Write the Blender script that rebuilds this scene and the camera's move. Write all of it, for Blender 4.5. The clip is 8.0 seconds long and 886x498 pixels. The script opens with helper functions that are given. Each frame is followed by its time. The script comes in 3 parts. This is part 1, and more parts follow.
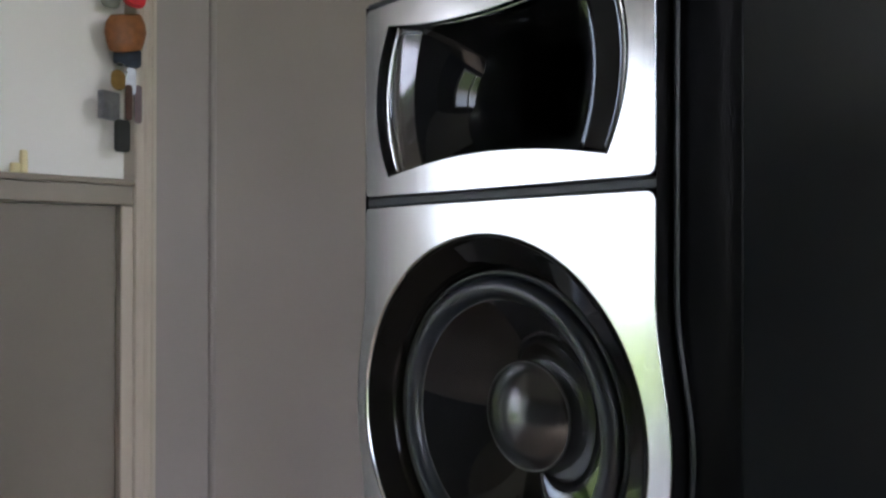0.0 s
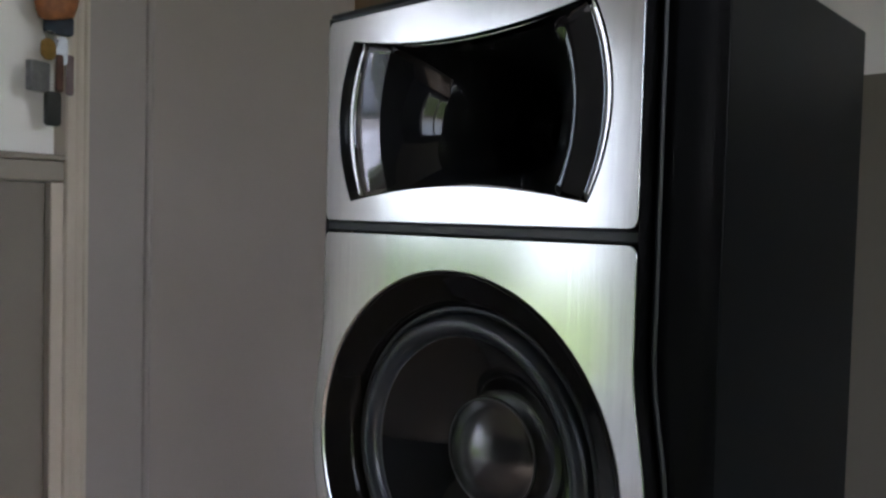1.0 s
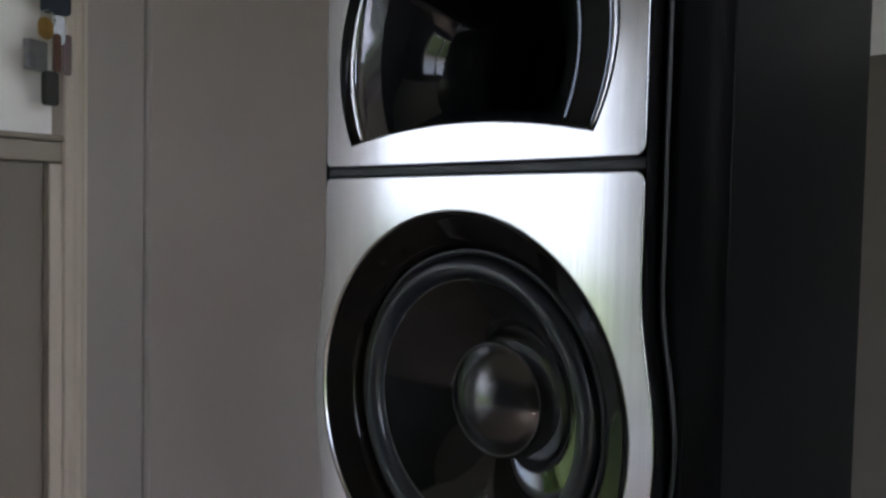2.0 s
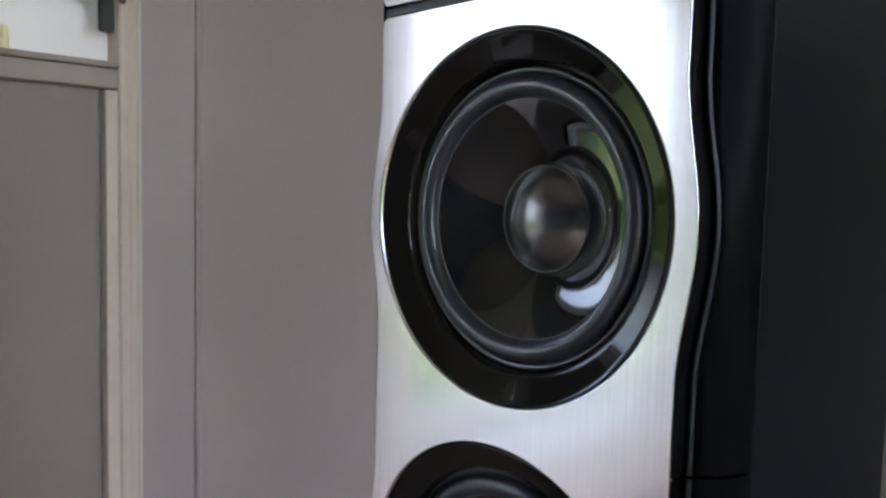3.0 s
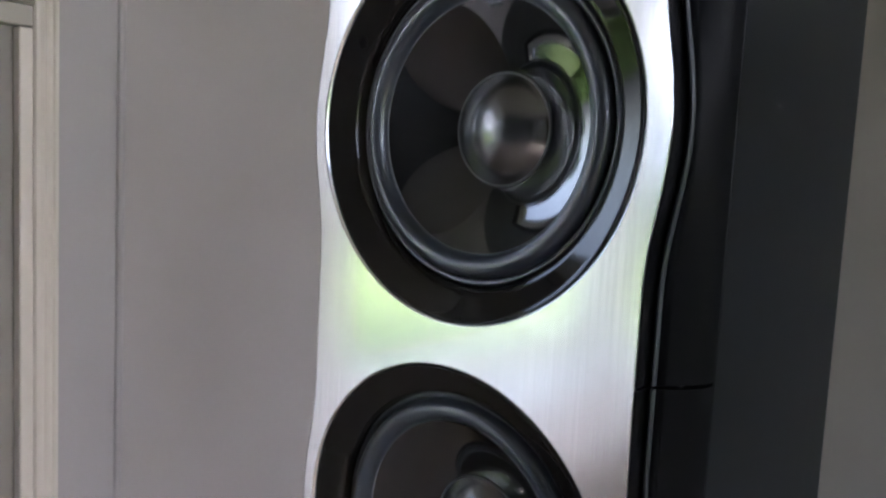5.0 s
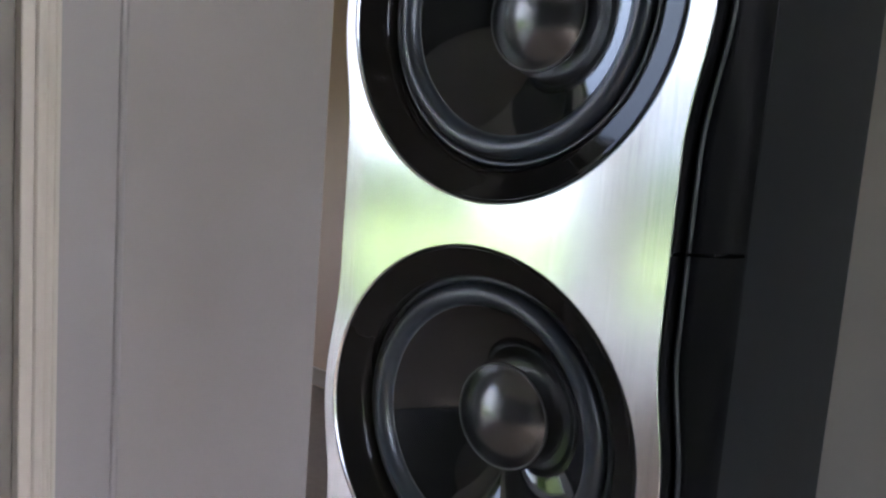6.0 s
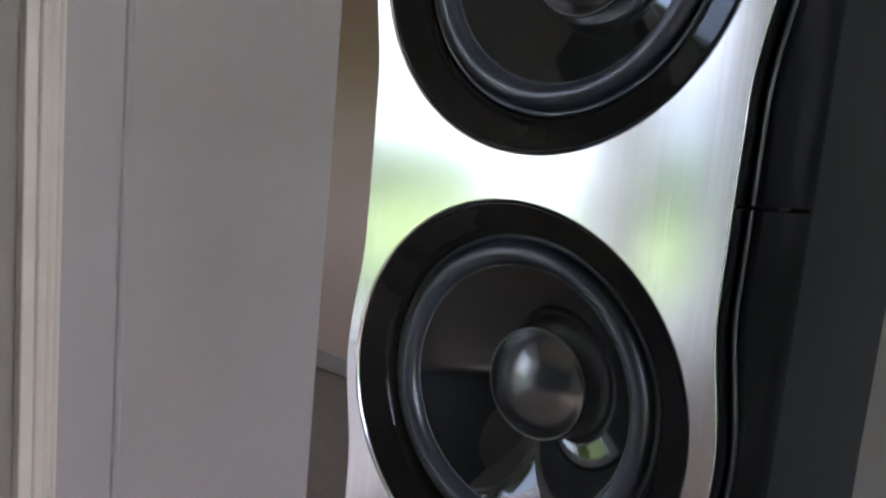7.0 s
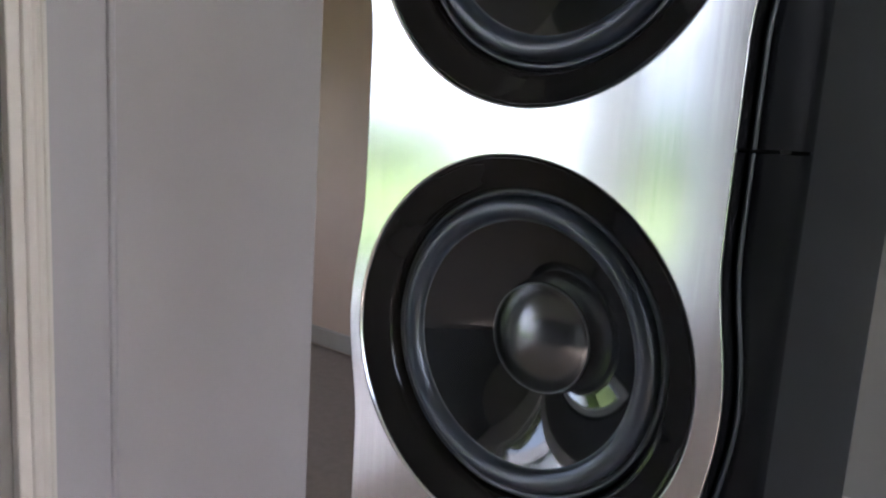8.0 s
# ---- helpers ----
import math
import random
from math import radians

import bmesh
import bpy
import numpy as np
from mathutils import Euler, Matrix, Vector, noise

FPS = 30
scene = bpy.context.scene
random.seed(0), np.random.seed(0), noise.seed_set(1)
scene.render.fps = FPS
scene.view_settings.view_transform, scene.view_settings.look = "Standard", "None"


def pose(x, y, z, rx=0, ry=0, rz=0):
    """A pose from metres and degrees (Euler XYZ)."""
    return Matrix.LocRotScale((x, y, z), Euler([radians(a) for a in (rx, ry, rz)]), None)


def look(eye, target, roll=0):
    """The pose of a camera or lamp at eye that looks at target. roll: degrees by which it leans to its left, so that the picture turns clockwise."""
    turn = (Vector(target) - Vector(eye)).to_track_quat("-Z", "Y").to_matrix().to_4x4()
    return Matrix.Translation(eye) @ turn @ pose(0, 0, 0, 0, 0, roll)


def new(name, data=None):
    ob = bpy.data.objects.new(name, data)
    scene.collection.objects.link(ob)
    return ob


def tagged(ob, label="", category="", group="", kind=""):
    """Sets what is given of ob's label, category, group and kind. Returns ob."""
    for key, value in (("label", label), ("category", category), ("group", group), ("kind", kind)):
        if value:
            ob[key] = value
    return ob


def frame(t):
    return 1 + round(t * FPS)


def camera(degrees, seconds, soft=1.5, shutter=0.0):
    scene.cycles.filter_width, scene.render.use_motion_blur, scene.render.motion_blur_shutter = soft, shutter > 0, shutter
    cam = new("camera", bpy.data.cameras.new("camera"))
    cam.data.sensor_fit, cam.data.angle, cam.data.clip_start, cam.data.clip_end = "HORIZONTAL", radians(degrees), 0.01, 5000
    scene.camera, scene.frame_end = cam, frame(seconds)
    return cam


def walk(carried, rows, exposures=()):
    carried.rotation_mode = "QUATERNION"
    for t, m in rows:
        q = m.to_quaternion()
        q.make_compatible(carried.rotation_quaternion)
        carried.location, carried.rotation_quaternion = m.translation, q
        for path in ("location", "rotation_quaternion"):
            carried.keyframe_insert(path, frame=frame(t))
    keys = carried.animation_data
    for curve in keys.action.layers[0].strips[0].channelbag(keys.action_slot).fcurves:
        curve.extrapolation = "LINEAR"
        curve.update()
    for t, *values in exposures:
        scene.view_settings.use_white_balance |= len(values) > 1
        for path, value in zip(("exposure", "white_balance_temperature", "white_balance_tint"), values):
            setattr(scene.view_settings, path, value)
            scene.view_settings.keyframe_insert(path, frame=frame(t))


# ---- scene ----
# ---- camera and its path ----
cam = camera(58.3, 8.0, soft=2.4, shutter=0.4)


def aim(x, y, z, yaw, pitch, roll):
    return pose(x, y, z, 90 + pitch, 0, yaw) @ pose(0, 0, 0, 0, 0, roll)


Z0 = 0.995  # height of the upper woofer's centre above the floor
PATH = [
    (0.0, 0.2767, -0.2808, 0.0860, 47.39, 0.21, 0.10),
    (0.2, 0.2704, -0.2839, 0.1006, 46.44, 0.00, -0.48),
    (0.3, 0.2701, -0.2845, 0.1093, 45.29, 0.12, -0.65),
    (0.5, 0.2616, -0.2815, 0.1156, 43.32, -0.57, 0.32),
    (1.0, 0.2546, -0.2809, 0.1195, 42.81, -2.12, 1.52),
    (1.2, 0.2511, -0.2738, 0.1202, 41.38, -2.30, 1.75),
    (2.3, 0.2503, -0.2839, 0.0623, 43.75, -2.52, 1.63),
    (2.5, 0.2566, -0.2967, 0.0374, 44.80, -2.67, 2.10),
    (2.7, 0.2623, -0.3019, 0.0210, 46.40, -3.17, 1.97),
    (3.0, 0.2634, -0.2996, 0.0151, 45.54, -4.39, 1.46),
    (3.5, 0.2643, -0.2969, 0.0108, 44.82, -4.77, 1.61),
    (4.0, 0.2554, -0.2882, 0.0181, 46.53, -5.17, -0.19),
    (4.2, 0.2432, -0.2871, 0.0135, 44.59, -5.18, 1.04),
    (5.3, 0.2384, -0.2966, -0.0394, 39.74, -5.97, 3.36),
    (5.5, 0.2340, -0.3035, -0.0524, 39.75, -6.53, 4.38),
    (6.0, 0.2317, -0.3073, -0.0692, 39.49, -7.37, 4.46),
    (6.5, 0.2194, -0.3026, -0.0723, 39.73, -8.36, 5.32),
    (7.0, 0.2060, -0.3012, -0.0884, 39.38, -8.35, 5.44),
    (7.5, 0.2029, -0.2983, -0.0959, 38.37, -10.41, 4.44),
    (8.0, 0.2028, -0.3059, -0.0968, 38.43, -10.14, 3.72),
]
walk(cam, [(r[0], aim(r[1], r[2], r[3] + Z0, r[4], r[5], r[6])) for r in PATH],
     exposures=[(0.0, 3.32, 5850, 14), (0.5, 3.08, 5850, 14), (1.0, 2.94, 5850, 14), (2.3, 2.80, 5780, 15), (2.5, 3.02, 5740, 15), (3.0, 3.72, 5740, 15),
                (3.5, 3.98, 5740, 15), (4.0, 4.13, 5740, 15), (5.3, 3.95, 5700, 15), (7.0, 3.83, 5700, 15), (8.0, 4.04, 5700, 15)])

# ---- world and sun ----
world = bpy.data.worlds.new("world")
scene.world = world
world.use_nodes = True
wn = world.node_tree.nodes
sky = wn.new("ShaderNodeTexSky")
sky.sky_type = 'NISHITA'
sky.sun_disc = False
sky.sun_elevation = radians(48)
sky.sun_rotation = radians(60)
sky.air_density = 1.0
sky.dust_density = 4.0
haze = wn.new("ShaderNodeHueSaturation")   # thin cloud takes colour out of the sky
haze.inputs["Saturation"].default_value = 0.55
world.node_tree.links.new(sky.outputs[0], haze.inputs["Color"])
world.node_tree.links.new(haze.outputs[0], wn["Background"].inputs[0])
wn["Background"].inputs[1].default_value = 0.15
sun = new("sun", bpy.data.lights.new("sun", 'SUN'))
sun.data.energy = 0.9
sun.data.angle = radians(10)
sun.data.color = (1.0, 0.95, 0.87)
sun.matrix_world = look((4, 2.3, 5.2), (0, 0, 0))


# ---- materials ----
def material(name, colour, rough=0.6, metal=0.0, vary=0.12, scale=6.0, bump=0.0, bump_scale=200.0, spec=0.5,
             coat=0.0, tint=None, aniso=0.0, stretch=(1, 1, 1), rough_vary=0.08):
    m = bpy.data.materials.new(name)
    m.use_nodes = True
    nt = m.node_tree
    b = nt.nodes["Principled BSDF"]
    b.inputs["Metallic"].default_value = metal
    b.inputs["Specular IOR Level"].default_value = spec
    b.inputs["Coat Weight"].default_value = coat
    b.inputs["Coat Roughness"].default_value = 0.05
    b.inputs["Anisotropic"].default_value = aniso
    tc = nt.nodes.new("ShaderNodeTexCoord")
    mp = nt.nodes.new("ShaderNodeMapping")
    mp.inputs["Scale"].default_value = stretch
    nt.links.new(tc.outputs["Object"], mp.inputs[0])
    n1 = nt.nodes.new("ShaderNodeTexNoise")
    n1.inputs["Scale"].default_value = scale
    n1.inputs["Detail"].default_value = 6
    n2 = nt.nodes.new("ShaderNodeTexNoise")
    n2.inputs["Scale"].default_value = bump_scale
    n2.inputs["Detail"].default_value = 4
    for n in (n1, n2):
        nt.links.new(mp.outputs[0], n.inputs["Vector"])
    mix = nt.nodes.new("ShaderNodeMix")
    mix.data_type = 'RGBA'
    dark = tuple(c * (1 - vary) for c in colour) if tint is None else tint
    light = tuple(min(1, c * (1 + vary)) for c in colour)
    mix.inputs[6].default_value = (*dark, 1)
    mix.inputs[7].default_value = (*light, 1)
    ramp = nt.nodes.new("ShaderNodeMapRange")
    ramp.inputs[1].default_value, ramp.inputs[2].default_value = 0.3, 0.7
    nt.links.new(n1.outputs[0], ramp.inputs[0])
    nt.links.new(ramp.outputs[0], mix.inputs[0])
    nt.links.new(mix.outputs[2], b.inputs["Base Color"])
    rr = nt.nodes.new("ShaderNodeMapRange")
    rr.inputs[3].default_value = max(0.0, rough - rough_vary)
    rr.inputs[4].default_value = min(1.0, rough + rough_vary)
    nt.links.new(n2.outputs[0], rr.inputs[0])
    nt.links.new(rr.outputs[0], b.inputs["Roughness"])
    if bump:
        bp = nt.nodes.new("ShaderNodeBump")
        bp.inputs["Strength"].default_value = bump
        bp.inputs["Distance"].default_value = 0.001
        nt.links.new(n2.outputs[0], bp.inputs["Height"])
        nt.links.new(bp.outputs[0], b.inputs["Normal"])
    if aniso:
        tg = nt.nodes.new("ShaderNodeTangent")
        tg.direction_type = 'UV_MAP'
        tg.uv_map = "brush"
        nt.links.new(tg.outputs[0], b.inputs["Tangent"])
        b.inputs["Anisotropic Rotation"].default_value = 0.25
    return m


M = dict(
    taupe=material("taupe_paint", (0.272, 0.240, 0.223), 0.6, vary=0.05, scale=3, bump=0.25, bump_scale=350),
    strip=material("strip_paint", (0.266, 0.237, 0.226), 0.5, vary=0.04, scale=3, bump=0.15, bump_scale=300),
    cream=material("cream_gloss_paint", (0.43, 0.375, 0.31), 0.4, vary=0.05, scale=9, bump=0.12, bump_scale=180),
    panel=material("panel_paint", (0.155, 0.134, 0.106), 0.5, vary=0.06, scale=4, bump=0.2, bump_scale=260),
    ledge=material("ledge_paint", (0.235, 0.203, 0.165), 0.5, vary=0.06, scale=8, bump=0.2, bump_scale=260),
    white=material("white_paint", (0.80, 0.79, 0.78), 0.6, vary=0.03, scale=3, bump=0.2, bump_scale=300),
    tan=material("tan_paint", (0.43, 0.32, 0.235), 0.65, vary=0.06, scale=3, bump=0.2, bump_scale=300),
    olive=material("olive_paint", (0.15, 0.138, 0.112), 0.65, vary=0.06, scale=3, bump=0.2, bump_scale=300),
    skirting=material("skirting_paint", (0.27, 0.24, 0.20), 0.4, vary=0.06, scale=12, bump=0.1),
    carpet=material("carpet_pile", (0.22, 0.18, 0.145), 0.95, vary=0.07, scale=40, bump=1.0, bump_scale=500, spec=0.1),
    vinyl=material("black_vinyl", (0.0008, 0.0013, 0.0017), 0.32, vary=0.12, scale=20, bump=0.15, bump_scale=900, spec=0.07),
    satin=material("black_satin_plastic", (0.0014, 0.0014, 0.0017), 0.38, vary=0.1, scale=14, bump=0.08, bump_scale=1200, spec=0.02),
    bead=material("grey_rubber_bead", (0.026, 0.028, 0.032), 0.40, vary=0.1, scale=30, bump=0.1, bump_scale=900),
    edging=material("black_rubber_edging", (0.006, 0.0072, 0.009), 0.38, vary=0.1, scale=30, bump=0.1, bump_scale=900, spec=0.2),
    gloss=material("piano_black", (0.0075, 0.0065, 0.0058), 0.05, vary=0.2, scale=12, rough_vary=0.012, spec=0.2),
    horn=material("horn_black", (0.008, 0.0082, 0.009), 0.04, vary=0.2, scale=12, rough_vary=0.01, spec=0.45),
    rim=material("chrome", (0.60, 0.60, 0.61), 0.05, metal=1.0, vary=0.08, scale=12, rough_vary=0.01),
    rubber=material("butyl_rubber", (0.013, 0.017, 0.023), 0.32, vary=0.12, scale=30, bump=0.05, bump_scale=900, spec=0.75),
    cone=material("coated_cone", (0.0055, 0.0055, 0.0055), 0.05, vary=0.15, scale=25, rough_vary=0.012, spec=0.75),
    cap=material("satin_dust_cap", (0.005, 0.0055, 0.0062), 0.24, vary=0.05, scale=8, rough_vary=0.0, spec=1.0),
    glue=material("glue_line", (0.12, 0.124, 0.124), 0.45, vary=0.3, scale=90),
    alloy=material("brushed_aluminium", (0.76, 0.765, 0.77), 0.155, metal=1.0, vary=0.085, scale=75, bump=0.0,
                   bump_scale=110, aniso=0.4, stretch=(9, 1, 0.12), rough_vary=0.035),
    cut_alloy=material("machined_aluminium", (0.80, 0.80, 0.80), 0.22, metal=1.0, vary=0.05, scale=60, rough_vary=0.05),
    flange=material("dark_chrome", (0.20, 0.20, 0.21), 0.04, metal=1.0, vary=0.1, scale=12, rough_vary=0.01),
    leather=material("brown_leather", (0.23, 0.085, 0.025), 0.55, vary=0.3, scale=60, bump=0.4, bump_scale=500),
    red=material("red_plastic", (0.55, 0.02, 0.03), 0.35, vary=0.1, scale=60),
    blue=material("blue_webbing", (0.015, 0.026, 0.045), 0.7, vary=0.3, scale=90, bump=0.5, bump_scale=900),
    sage=material("grey_green_felt", (0.20, 0.21, 0.18), 0.8, vary=0.2, scale=80),
    brass=material("brass", (0.36, 0.23, 0.08), 0.3, metal=1.0, vary=0.2, scale=90),
    steel=material("steel", (0.62, 0.62, 0.62), 0.28, metal=1.0, vary=0.1, scale=90),
    old_steel=material("dull_steel", (0.30, 0.31, 0.33), 0.38, metal=1.0, vary=0.15, scale=90),
    dark_red=material("dark_red_enamel", (0.05, 0.010, 0.012), 0.4, vary=0.2, scale=80),
    fob=material("dark_green_plastic", (0.007, 0.009, 0.007), 0.45, vary=0.2, scale=80),
    dark_brown=material("dark_brown_leather", (0.075, 0.030, 0.018), 0.55, vary=0.2, scale=80),
    wax=material("pale_yellow_wax", (0.70, 0.62, 0.36), 0.5, vary=0.06, scale=50),
    # room's dimness put into the colour of unseen walls, so glossy blacks reflect dark
    dim=material("reflection_dark_paint", (0.075, 0.074, 0.076), 0.7, vary=0.08, scale=3, bump=0.2, bump_scale=300),
    pale=material("pale_cream_paint", (0.66, 0.615, 0.60), 0.65, vary=0.04, scale=3, bump=0.2, bump_scale=300),
    ceil=material("cream_ceiling_paint", (0.50, 0.46, 0.42), 0.7, vary=0.04, scale=3, bump=0.2, bump_scale=300),
    mesh=material("black_cloth", (0.004, 0.004, 0.004), 0.9, vary=0.2, scale=90, spec=0.05),
    frame_white=material("white_window_frame", (0.78, 0.78, 0.77), 0.3, vary=0.03, scale=8),
    slab=material("pale_concrete", (0.42, 0.415, 0.40), 0.85, vary=0.15, scale=5, bump=0.4, bump_scale=90),
    grass=material("grass", (0.115, 0.152, 0.048), 0.9, vary=0.3, scale=8, bump=1.0, bump_scale=60, spec=0.2),
    leaf=material("leaf", (0.062, 0.105, 0.022), 0.55, vary=0.4, scale=3, spec=0.3),
    bark=material("bark", (0.12, 0.09, 0.065), 0.9, vary=0.3, scale=12, bump=1.0, bump_scale=40),
    render=material("grey_render", (0.41, 0.43, 0.465), 0.85, vary=0.06, scale=2, bump=0.4, bump_scale=60),
    slate=material("slate_grey_render", (0.17, 0.185, 0.215), 0.85, vary=0.06, scale=2, bump=0.4, bump_scale=60),
    roof_tile=material("roof_tile", (0.30, 0.29, 0.29), 0.8, vary=0.2, scale=6, bump=0.8, bump_scale=20),
    foot=material("black_foot", (0.02, 0.02, 0.02), 0.6, vary=0.1, scale=40),
)
glass = bpy.data.materials.new("window_glass")
glass.use_nodes = True
gb = glass.node_tree.nodes["Principled BSDF"]
gb.inputs["Transmission Weight"].default_value = 1.0
gb.inputs["Roughness"].default_value = 0.0
gb.inputs["IOR"].default_value = 1.05
M["glass"] = glass
M["cap"].node_tree.nodes["Principled BSDF"].inputs["IOR"].default_value = 1.75


# ---- mesh helpers ----
def link_mesh(name, bm, mat, parent=None, smooth=False, label=""):
    me = bpy.data.meshes.new(name)
    bmesh.ops.recalc_face_normals(bm, faces=bm.faces)
    bm.to_mesh(me)
    bm.free()
    me.materials.append(M[mat])
    if smooth:
        me.polygons.foreach_set("use_smooth", [True] * len(me.polygons))
    ob = new(name, me)
    if parent is not None:
        ob.parent = parent
    if label:
        tagged(ob, label=label)
    return ob


def part(name, bm, mat, parent, label="", smooth=False):
    return link_mesh(name, bm, mat, parent, smooth, label)


def add_box(bm, x0, x1, y0, y1, z0, z1, bevel=0.0):
    t = bmesh.new()
    bmesh.ops.create_cube(t, size=1.0)
    for v in t.verts:
        v.co = ((x0 + x1) / 2 + v.co.x * (x1 - x0), (y0 + y1) / 2 + v.co.y * (y1 - y0), (z0 + z1) / 2 + v.co.z * (z1 - z0))
    if bevel:
        bmesh.ops.bevel(t, geom=list(t.edges), offset=bevel, segments=3, affect='EDGES', profile=0.5)
    merge(bm, t)
    return bm


def merge(bm, t):
    me = bpy.data.meshes.new("tmp")
    t.to_mesh(me)
    t.free()
    bm.from_mesh(me)
    bpy.data.meshes.remove(me)


def box(*a, bevel=0.0):
    return add_box(bmesh.new(), *a, bevel=bevel)


def lathe(profile, n=96):
    """Turns (radius, y) pairs round the y axis."""
    bm = bmesh.new()
    rings = []
    for r, y in profile:
        if r < 1e-6:
            rings.append([bm.verts.new((0, y, 0))])
        else:
            rings.append([bm.verts.new((r * math.cos(2 * math.pi * i / n), y, r * math.sin(2 * math.pi * i / n))) for i in range(n)])
    for a, b in zip(rings, rings[1:]):
        for i in range(n):
            j = (i + 1) % n
            if len(a) == 1:
                bm.faces.new((a[0], b[i], b[j]))
            elif len(b) == 1:
                bm.faces.new((a[i], a[j], b[0]))
            else:
                bm.faces.new((a[i], a[j], b[j], b[i]))
    return bm


def loft(loops, close_end=False):
    bm = bmesh.new()
    rings = [[bm.verts.new(p) for p in lp] for lp in loops]
    for a, b in zip(rings, rings[1:]):
        n = len(a)
        for i in range(n):
            bm.faces.new((a[i], a[(i + 1) % n], b[(i + 1) % n], b[i]))
    if close_end:
        bm.faces.new(rings[-1])
    return bm


def sheet(name, outlines, thick, bevel, mat, parent, y):
    """A plate in the xz plane with rounded edges; the first outline is its rim, the rest are holes. Its front lies at y."""
    cu = bpy.data.curves.new(name, 'CURVE')
    cu.dimensions = '2D'
    cu.fill_mode = 'BOTH'
    cu.extrude = thick / 2 - bevel
    cu.bevel_depth = bevel
    cu.bevel_resolution = 2
    cu.offset = -bevel
    for o in outlines:
        s = cu.splines.new('POLY')
        s.points.add(len(o) - 1)
        for p, (x, z) in zip(s.points, o):
            p.co = (x, z, 0, 1)
        s.use_cyclic_u = True
    tmp = bpy.data.objects.new(name, cu)
    scene.collection.objects.link(tmp)
    dg = bpy.context.evaluated_depsgraph_get()
    me = bpy.data.meshes.new_from_object(tmp.evaluated_get(dg))
    bpy.data.objects.remove(tmp)
    bpy.data.curves.remove(cu)
    me.transform(Matrix(((1, 0, 0, 0), (0, 0, -1, y + thick / 2), (0, 1, 0, 0), (0, 0, 0, 1))))
    uv = me.uv_layers[0] if me.uv_layers else me.uv_layers.new(name="brush")
    uv.name = "brush"
    for lp in me.loops:
        c = me.vertices[lp.vertex_index].co
        uv.data[lp.index].uv = (c.x, c.z)
    me.materials.clear()
    me.materials.append(M[mat])
    ob = new(name, me)
    ob.parent = parent
    return ob


def tube(points, r, n=10):
    bm = bmesh.new()
    pts = [Vector(p) for p in points]
    rings = []
    for i, p in enumerate(pts):
        d = (pts[min(i + 1, len(pts) - 1)] - pts[max(i - 1, 0)]).normalized()
        q = d.to_track_quat('Z', 'Y')
        rad = r[i] if isinstance(r, (list, tuple)) else r
        rings.append([bm.verts.new(p + q @ Vector((rad * math.cos(2 * math.pi * k / n), rad * math.sin(2 * math.pi * k / n), 0))) for k in range(n)])
    for a, b in zip(rings, rings[1:]):
        for k in range(n):
            bm.faces.new((a[k], a[(k + 1) % n], b[(k + 1) % n], b[k]))
    bm.faces.new(rings[0])
    bm.faces.new(rings[-1])
    return bm


def structure(name, bm, mat, label, category):
    return tagged(link_mesh(name, bm, mat), label, category, kind="structure")


# ---- the room ----
XW = -1.05      # face of the side wall's pier
YB = 1.64       # back wall
YF = -3.6       # front wall
XR = 2.6        # far side wall
H = 2.5
structure("floor", box(-2.6, XR + 0.25, YF - 0.25, YB + 0.25, -0.15, 0.0), "carpet", "short-pile beige brown carpet floor", "floor")
structure("ceiling", box(-2.6, XR + 0.25, YF - 0.25, YB + 0.25, H, H + 0.2), "ceil", "plain cream ceiling", "ceiling")
# side wall: pier, wainscot bay, window wall
XP = XW - 0.005
structure("wall_pier", box(XW - 0.25, XP, 0.24, 0.838, 0, H, bevel=0.003), "taupe", "smooth taupe painted wall pier", "wall")
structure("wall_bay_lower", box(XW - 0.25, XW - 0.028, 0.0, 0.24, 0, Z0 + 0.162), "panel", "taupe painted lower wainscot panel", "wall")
structure("wall_bay_upper", box(XW - 0.25, XW - 0.034, 0.0, 0.24, Z0 + 0.162, H), "white", "white painted upper wall", "wall")
structure("door_frame_board", box(XP - 0.02, XW, 0.272, 0.3845, 0, H, bevel=0.0028), "strip", "flat grey painted frame board on the wall", "trim")
edge = bmesh.new()
eprof = [(0.3705 + 0.0070 * (1 - math.cos(a)), 0.0005 + 0.0062 * math.sin(a)) for a in [math.pi * k / 12 for k in range(13)]]
elo = [edge.verts.new((XW + dx, y, 0)) for y, dx in eprof]
ehi = [edge.verts.new((XW + dx, y, H)) for y, dx in eprof]
for i in range(len(eprof)):
    j = (i + 1) % len(eprof)
    edge.faces.new((elo[i], elo[j], ehi[j], ehi[i]))
structure("trim_edge_bead", edge, "strip", "grey painted half-round bead along the frame board", "trim")
cas = bmesh.new()
prof = [(0.2280, -0.060), (0.2395, -0.004), (0.2425, -0.0008), (0.2465, 0.000), (0.2500, -0.0004), (0.2525, -0.0014), (0.2545, -0.0014),
        (0.2570, 0.000), (0.2600, 0.0010), (0.2630, 0.0006), (0.2650, -0.0004), (0.2668, -0.0004), (0.2690, 0.0016), (0.2722, 0.0026),
        (0.2748, 0.0018), (0.2748, 0.0005), (0.2715, 0.0005), (0.2715, -0.060)]
lo = [cas.verts.new((XW + dx, y, 0)) for y, dx in prof]
hi = [cas.verts.new((XW + dx, y, H)) for y, dx in prof]
for i in range(len(prof)):
    j = (i + 1) % len(prof)
    cas.faces.new((lo[i], lo[j], hi[j], hi[i]))
structure("trim_casing", cas, "cream", "cream gloss painted moulded casing", "trim")
